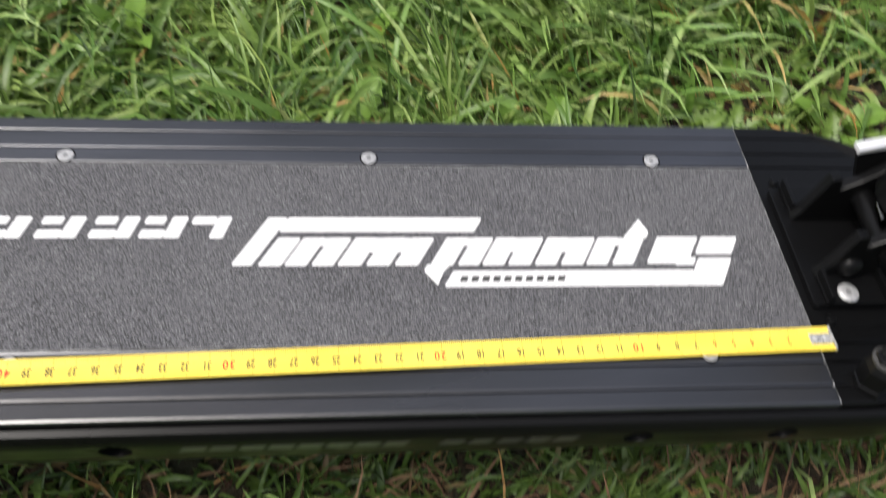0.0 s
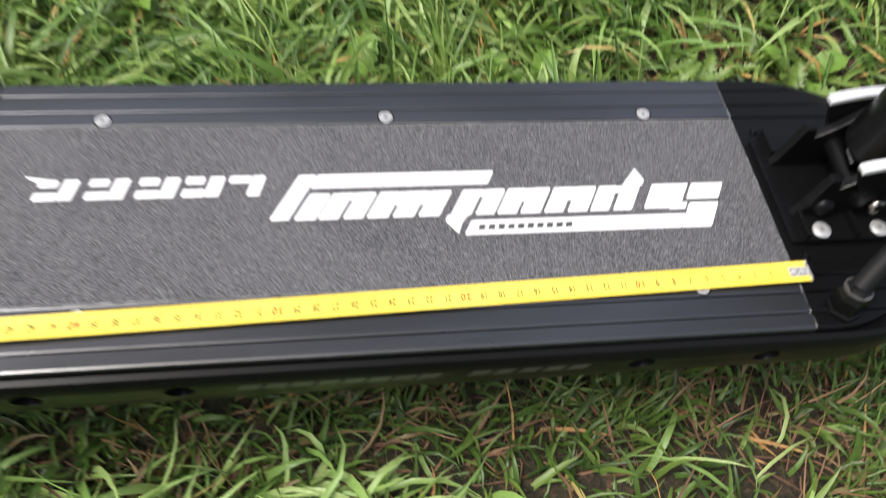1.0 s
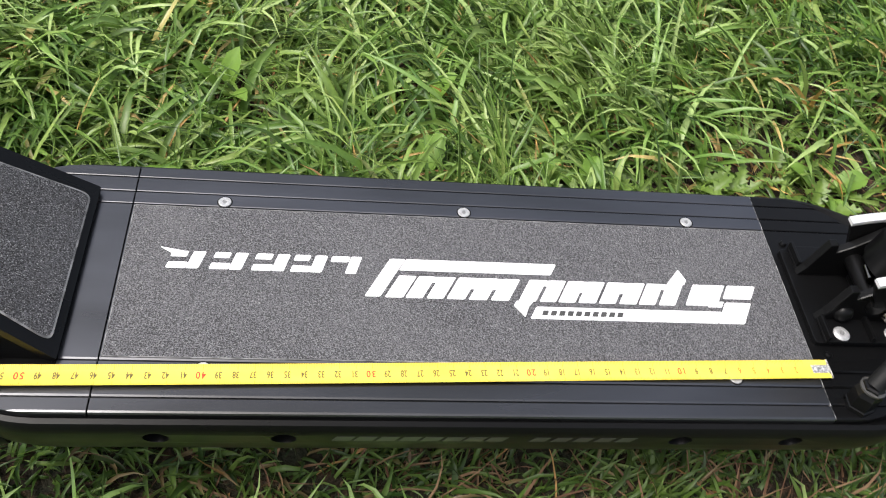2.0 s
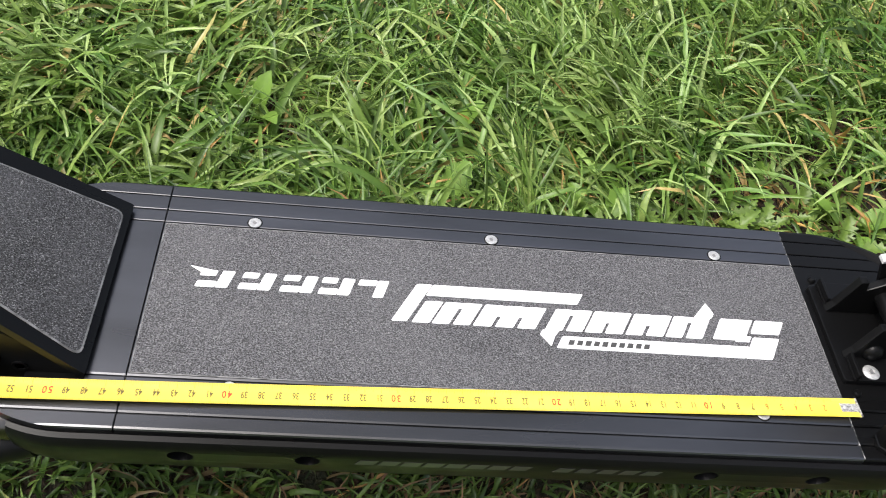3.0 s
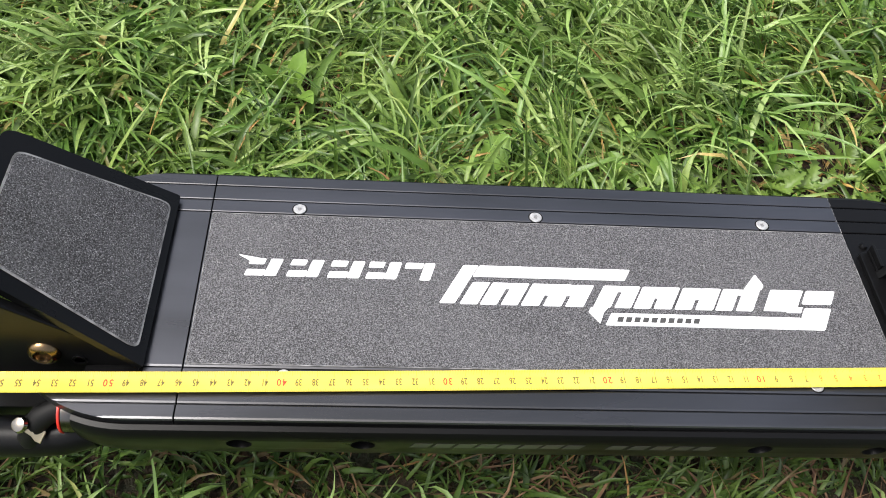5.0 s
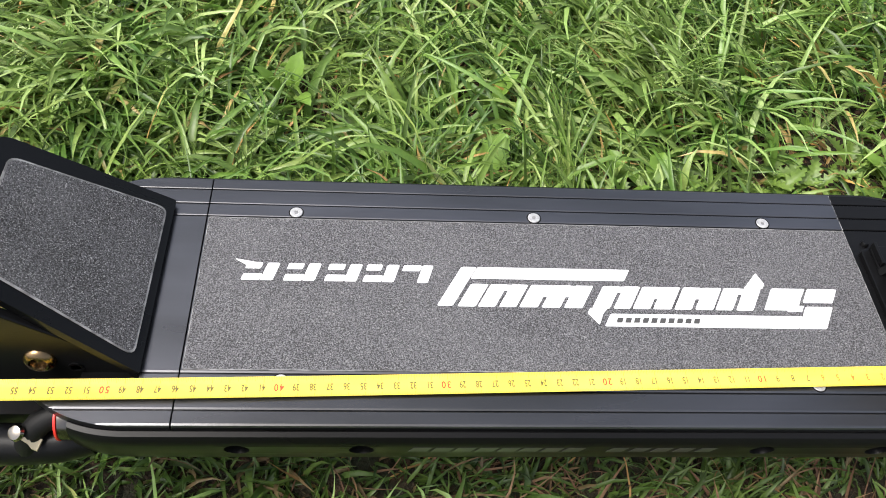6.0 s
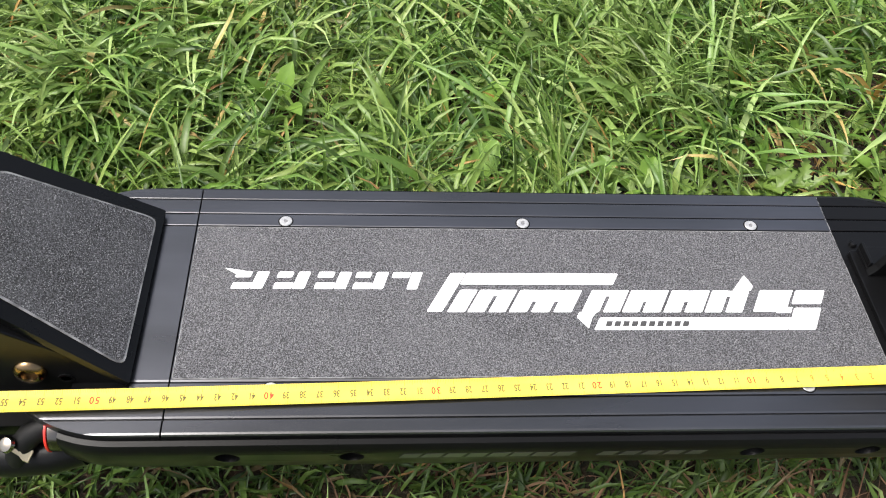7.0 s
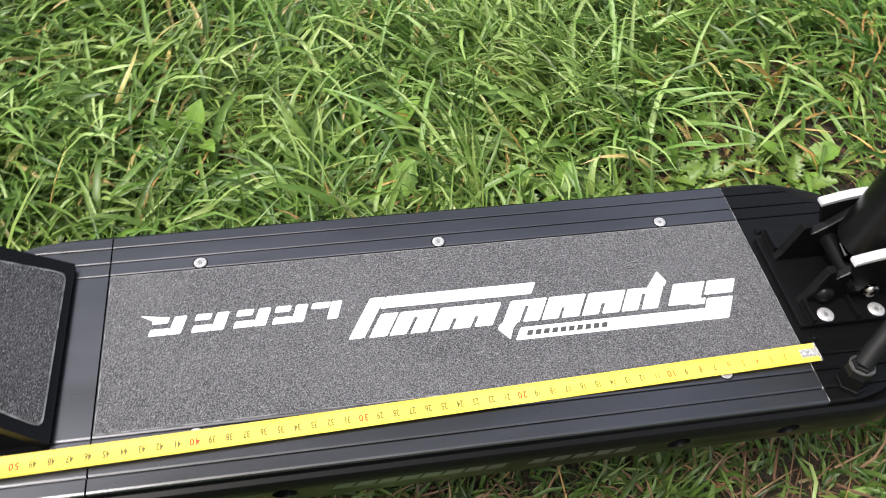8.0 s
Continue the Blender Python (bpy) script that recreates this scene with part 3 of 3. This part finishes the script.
def tick_marks():
    bm = bmesh.new()
    for k in range(15, 560):
        reach = 0.0036 if k % 10 == 0 else 0.0028 if k % 5 == 0 else 0.0018
        half = 0.00013 if k % 10 else 0.0002
        s = k * 0.000975 + 0.0025
        for v0, v1 in ((0.0066, 0.0066 - reach), (-0.0066, -0.0066 + reach * 0.6)):
            bm.faces.new([bm.verts.new(tape_point(a, b, 0.00016)) for a, b in ((s - half, v0), (s + half, v0), (s + half, v1), (s - half, v1))])
    return bm


tagged(part("millimetre_scale", tick_marks(), INK_PALE, tape, "fine millimetre marks"), kind="stuff")


def numeral(n):
    cu = bpy.data.curves.new("numeral", "FONT")
    cu.body, cu.size, cu.align_x, cu.align_y, cu.extrude = str(n), 0.0064, "CENTER", "CENTER", 0.00003
    cu.offset = 0.00011
    cu.space_character = 1.0 if n % 10 else 1.25
    tmp = new("numeral_source", cu)
    deps = bpy.context.evaluated_depsgraph_get()
    me = bpy.data.meshes.new_from_object(tmp.evaluated_get(deps))
    bpy.data.objects.remove(tmp)
    worn = n < 7
    me.materials.clear()
    me.materials.append(INK_RED if n % 10 == 0 else INK_FADED if worn else INK)
    ob = new("number", me)
    ob.parent = tape
    step = tape_point(n / 100 + 0.002, 0) - tape_point(n / 100 - 0.002, 0)
    turn = math.atan2(step.y, step.x)
    rise = math.asin(step.z / step.length)
    ob.matrix_basis = Matrix.Translation(tape_point(n * 0.00975 + 0.0035, -0.0002, 0.00024)) @ Matrix.Rotation(turn, 4, "Z") @ Matrix.Rotation(-rise, 4, "Y") @ Matrix.Diagonal((0.62 if n % 10 else 0.8, 1.0, 1.0, 1.0))


for n in range(2, 58):
    numeral(n)


# ---- grass ----
def over_deck(x, y):
    return (x > -0.36) & (x < 0.40) & (y > YC - 0.115) & (y < YC + 0.110)


def blades(name, label, material, count, area, lengths, widths, lift, bend, clump, seed, segs=5, only=None):
    """Clumps of bent, folded grass blades as one mesh."""
    rng = np.random.default_rng(seed)
    x0, x1, y0, y1 = area
    nc = max(1, count // clump)
    cx, cy = rng.uniform(x0, x1, nc), rng.uniform(y0, y1, nc)
    flow = 2.2 * np.sin(3.1 * cx + 1.3 * cy) + 1.7 * np.sin(4.7 * cy - 2.0 * cx + 0.8) + rng.normal(0, 0.9, nc)
    csize, cwide = rng.uniform(0.7, 1.25, nc), rng.uniform(0.65, 1.4, nc)
    erect = np.exp(-((cx - 0.22) / 0.18) ** 2 - ((cy - 0.40) / 0.15) ** 2)
    who = rng.integers(0, nc, count)
    px = cx[who] + rng.normal(0, 0.013, count)
    py = cy[who] + rng.normal(0, 0.013, count)
    if only is not None:
        keep = only(px, py, rng)
        px, py, who = px[keep], py[keep], who[keep]
    n = len(px)
    az = flow[who] + rng.normal(0, 0.62, n)
    length = rng.uniform(*lengths, n) * csize[who]
    width = rng.uniform(*widths, n) * cwide[who]
    el0 = np.radians(rng.uniform(*lift, n))
    turn = np.radians(rng.uniform(*bend, n)) * (1 - 0.45 * erect[who])
    el0 = el0 + (np.radians(84) - el0) * 0.45 * erect[who]
    sway = rng.normal(0, 0.8, n)
    under = over_deck(px, py)
    length = np.where(under, np.minimum(length, 0.075), length)
    pos = np.stack([px, py, ripple(px, py) - 0.004], 1)
    verts = np.zeros((n, segs + 1, 3, 3))
    twist = rng.normal(0, 0.7, n)
    for k in range(segs + 1):
        u = k / segs
        el = el0 - turn * u ** 1.3
        a = az + sway * u
        d = np.stack([np.cos(el) * np.cos(a), np.cos(el) * np.sin(a), np.sin(el)], 1)
        if k:
            pos = pos + d * (length / segs)[:, None]
        s = np.stack([-np.sin(a), np.cos(a), np.zeros(n)], 1)
        up = np.cross(d, s)
        tw = twist * (0.3 + u)
        s2 = s * np.cos(tw)[:, None] + up * np.sin(tw)[:, None]
        up2 = np.cross(d, s2)
        w = (width * (0.55 + 0.45 * min(1, 3 * u)) * (1 - u ** 2.6) / 2)[:, None] + 1e-5
        verts[:, k, 0] = pos - s2 * w
        verts[:, k, 1] = pos - up2 * w * 0.45
        verts[:, k, 2] = pos + s2 * w
    flat = verts.reshape(-1, 3)
    hidden = over_deck(flat[:, 0], flat[:, 1])
    flat[:, 2] = np.where(hidden, np.minimum(flat[:, 2], 0.088 + 0.003 * np.sin(900 * flat[:, 0])), flat[:, 2])
    flat[:, 2] = np.maximum(flat[:, 2], ripple(flat[:, 0], flat[:, 1]) - 0.004)
    one = []
    for k in range(segs):
        for c in range(2):
            i = 3 * k + c
            one.append((i, i + 1, i + 4, i + 3))
    one = np.array(one)
    faces = (one[None] + (3 * (segs + 1)) * np.arange(n)[:, None, None]).reshape(-1, 4)
    me = bpy.data.meshes.new(name)
    me.vertices.add(len(flat))
    me.vertices.foreach_set("co", flat.astype(np.float32).ravel())
    me.loops.add(faces.size)
    me.loops.foreach_set("vertex_index", faces.astype(np.int32).ravel())
    me.polygons.add(len(faces))
    me.polygons.foreach_set("loop_start", np.arange(0, faces.size, 4, dtype=np.int32))
    me.update(calc_edges=True)
    me.shade_smooth()
    me.materials.append(material)
    return tagged(new(name, me), label, "grass", kind="stuff")


def weedy(x, y):
    """How far the broad-leaved, thin patch beside the front of the deck reaches."""
    return np.exp(-((x - 0.32) / 0.22) ** 2 - ((y - 0.17) / 0.14) ** 2)


def cleared(x, y):
    """Small gaps in the long grass round the oval-leaved weeds."""
    gap = np.zeros(len(x))
    for cx, cy in ((0.145, 0.165), (-0.010, 0.180), (0.005, 0.290), (0.36, 0.25), (-0.20, 0.275)):
        gap = np.maximum(gap, np.exp(-((x - cx) ** 2 + (y - cy) ** 2) / 0.044 ** 2))
    return gap


def lush(x, y, rng):
    thin = 0.72 / (1 + np.exp(-(x - 0.40) / 0.03)) * np.exp(-((y - 0.25) / 0.22) ** 2)
    return (rng.random(len(x)) > thin) & (rng.random(len(x)) > 1.1 * cleared(x, y)) & (rng.random(len(x)) > 0.95 * weedy(x, y)) & ~(over_deck(x, y) & (rng.random(len(x)) < 0.6)) & (y > -0.10)


def front(x, y, rng):
    bare = np.zeros(len(x))
    for cx, cy, w in ((0.22, -0.19, 0.10), (0.09, -0.19, 0.05), (-0.04, -0.19, 0.045), (0.27, -0.24, 0.06), (0.02, -0.25, 0.04)):
        bare = np.maximum(bare, np.exp(-((x - cx) / w) ** 2 - ((y - cy) / 0.05) ** 2))
    return (rng.random(len(x)) > 0.90 * bare) & (y < -0.06)


blades("long_grass", "lush bright green meadow grass, long and bent", GRASS, 40000, (-0.85, 0.95, -0.02, 1.0), (0.05, 0.13), (0.0030, 0.0072), (35, 85), (45, 175), 9, 1, only=lush)


def flattened(x, y, rng):
    """Pale grass lying over at the tail side, and standing in tall tufts further on."""
    a = np.exp(-((x + 0.42) / 0.17) ** 2 - ((y - 0.36) / 0.08) ** 2)
    b = np.exp(-((x - 0.20) / 0.16) ** 2 - ((y - 0.37) / 0.12) ** 2)
    return (rng.random(len(x)) < np.maximum(a, b)) & (rng.random(len(x)) > 1.1 * cleared(x, y))


blades("pale_grass", "pale yellow-green grass lying over in tufts", GRASS_PALE, 12500, (-0.80, 0.60, 0.10, 0.66), (0.06, 0.14), (0.0034, 0.0072), (50, 85), (60, 160), 9, 21, only=flattened)
blades("undergrowth_grass", "short fine green grass between the long blades", GRASS, 20000, (-0.85, 0.95, -0.02, 1.0), (0.035, 0.08), (0.0020, 0.0042), (35, 85), (10, 90), 7, 2, 4, only=lush)
blades("trodden_grass", "short dark green grass beside the scooter", GRASS_DARK, 36000, (-0.85, 0.95, -0.48, -0.05), (0.018, 0.048), (0.0019, 0.0046), (30, 85), (20, 140), 8, 3, 4, only=front)


def tail_side(x, y, rng):
    fade = np.clip((y + 0.40) / 0.18, 0, 1) * np.clip((x + 0.72) / 0.30, 0, 1)
    return rng.random(len(x)) < np.clip((0.07 - x) / 0.24, 0.02, 1.0) * fade


blades("bank_grass", "lush green grass blades beside the scooter's tail", GRASS_PALE, 14500, (-0.75, 0.55, -0.44, -0.155), (0.045, 0.095), (0.0028, 0.0058), (40, 85), (50, 150), 8, 31, only=tail_side)
blades("verge_grass", "bright green grass standing along the deck", GRASS, 1600, (-0.10, 0.30, 0.045, 0.22), (0.045, 0.10), (0.0022, 0.0046), (50, 88), (30, 120), 8, 32, only=lush)
blades("withered_grass", "scattered orange withered grass blades", WITHER, 800, (-0.70, 0.70, 0.06, 0.70), (0.035, 0.085), (0.0022, 0.0050), (40, 80), (20, 110), 3, 33)
blades("dead_grass", "brown dead grass stems on the soil", STRAW, 5500, (-0.85, 0.95, -0.45, 1.0), (0.03, 0.09), (0.0010, 0.0026), (2, 40), (0, 50), 5, 4, 4)
blades("dead_grass", "matted brown dead grass beside the scooter", STRAW, 3600, (-0.20, 0.50, -0.40, -0.10), (0.025, 0.07), (0.0010, 0.0028), (2, 50), (0, 90), 5, 14, 4, only=front)


def outskirts(x, y, rng):
    far = np.sqrt((x * 0.95) ** 2 + (y - 0.2) ** 2)
    inside = (x > -0.83) & (x < 0.93) & (y > -0.43) & (y < 0.98)
    return ~inside & (rng.random(len(x)) < np.clip((3.6 - far) / 2.4, 0, 1))


blades("meadow_grass", "green meadow grass round the scooter", GRASS, 24000, (-3.6, 3.6, -3.4, 3.8), (0.07, 0.17), (0.0060, 0.0120), (45, 88), (30, 120), 8, 5, 3, only=outskirts)
blades("meadow_grass", "green meadow grass beside the scooter", GRASS, 26000, (-1.7, 1.8, -1.5, 1.9), (0.06, 0.15), (0.0050, 0.0095), (45, 88), (30, 120), 8, 6, 3, only=outskirts)


# ---- broad-leaved weeds ----
def leaf(name, parent, base, az, length, width, tilt, droop, lobes, rng):
    """A stalked leaf with a folded middle rib, smooth or toothed."""
    bm, rows, n = bmesh.new(), [], 16
    p, c, s = Vector(base), math.cos(az), math.sin(az)
    for k in range(n + 1):
        u = k / n
        el = radians(tilt - droop * u)
        if k:
            p = p + Vector((c * math.cos(el), s * math.cos(el), math.sin(el))) * (length / n)
        shape = 0.06 if u < 0.25 else max(0.02, math.sin(math.pi * min(1, (u - 0.25) / 0.75) ** 0.75) ** 0.8)
        if lobes and u > 0.25:
            shape *= 0.62 + 0.38 * (1 if k % 2 else -0.4)
        w = width / 2 * shape * rng.uniform(0.9, 1.1)
        side = Vector((-s, c, 0))
        wave = 0.10 * w * math.sin(9 * u + az)
        rows.append([bm.verts.new(p + side * (w * f) + Vector((0, 0, abs(f) * w * 0.5 + wave * f))) for f in (-1, -0.5, 0, 0.5, 1)])
    for a, b in zip(rows, rows[1:]):
        for i in range(4):
            bm.faces.new((a[i], a[i + 1], b[i + 1], b[i]))
    me = bpy.data.meshes.new(name)
    bmesh.ops.recalc_face_normals(bm, faces=bm.faces)
    bm.to_mesh(me)
    bm.free()
    me.shade_smooth()
    me.materials.append(WEED if lobes else OVAL_LEAF)
    ob = new(name, me)
    ob.parent = parent
    return ob


def weed(x, y, count, size, broad, lobes, label, seed, first=0.0, tilt=(35, 65)):
    rng = random.Random(seed)
    root = tagged(new("broadleaf_weed"), label, "weed", "weeds in the grass")
    root.location = (x, y, float(ripple(x, y)))
    for k in range(count):
        az = first + 2 * math.pi * k / count + rng.uniform(-0.4, 0.4)
        ln = size * rng.uniform(0.75, 1.15)
        leaf("leaf", root, (0, 0, 0.0), az, ln, ln * broad * rng.uniform(0.85, 1.15), rng.uniform(*tilt), rng.uniform(25, 60), lobes, rng)


OVAL, TOOTH = "pale green weed with smooth oval leaves in grass", "yellow-green weed with toothed leaves near the deck"
weed(0.158, 0.172, 4, 0.050, 0.44, False, OVAL, 11, 1.2, (45, 75))
weed(0.130, 0.172, 2, 0.044, 0.46, False, OVAL, 17, 1.9, (60, 75))
weed(-0.010, 0.180, 2, 0.060, 0.48, False, OVAL, 12, 0.9, (60, 80))
weed(0.005, 0.290, 2, 0.060, 0.42, False, OVAL, 13, 0.4, (60, 80))
weed(-0.200, 0.290, 3, 0.060, 0.34, False, OVAL, 14, 1.3, (65, 85))
weed(0.350, 0.260, 2, 0.050, 0.58, False, OVAL, 15, 1.0, (50, 75))
weed(0.430, 0.200, 3, 0.060, 0.50, False, OVAL, 16, 0.3)
rng_w = random.Random(4)
for i in range(52):
    x, y = rng_w.gauss(0.30, 0.12), rng_w.gauss(0.16, 0.06)
    if y > 0.075:
        weed(x, y, rng_w.randint(4, 7), rng_w.uniform(0.028, 0.050), rng_w.uniform(0.34, 0.50), True, TOOTH, 60 + i, rng_w.uniform(0, 6), (20, 60))
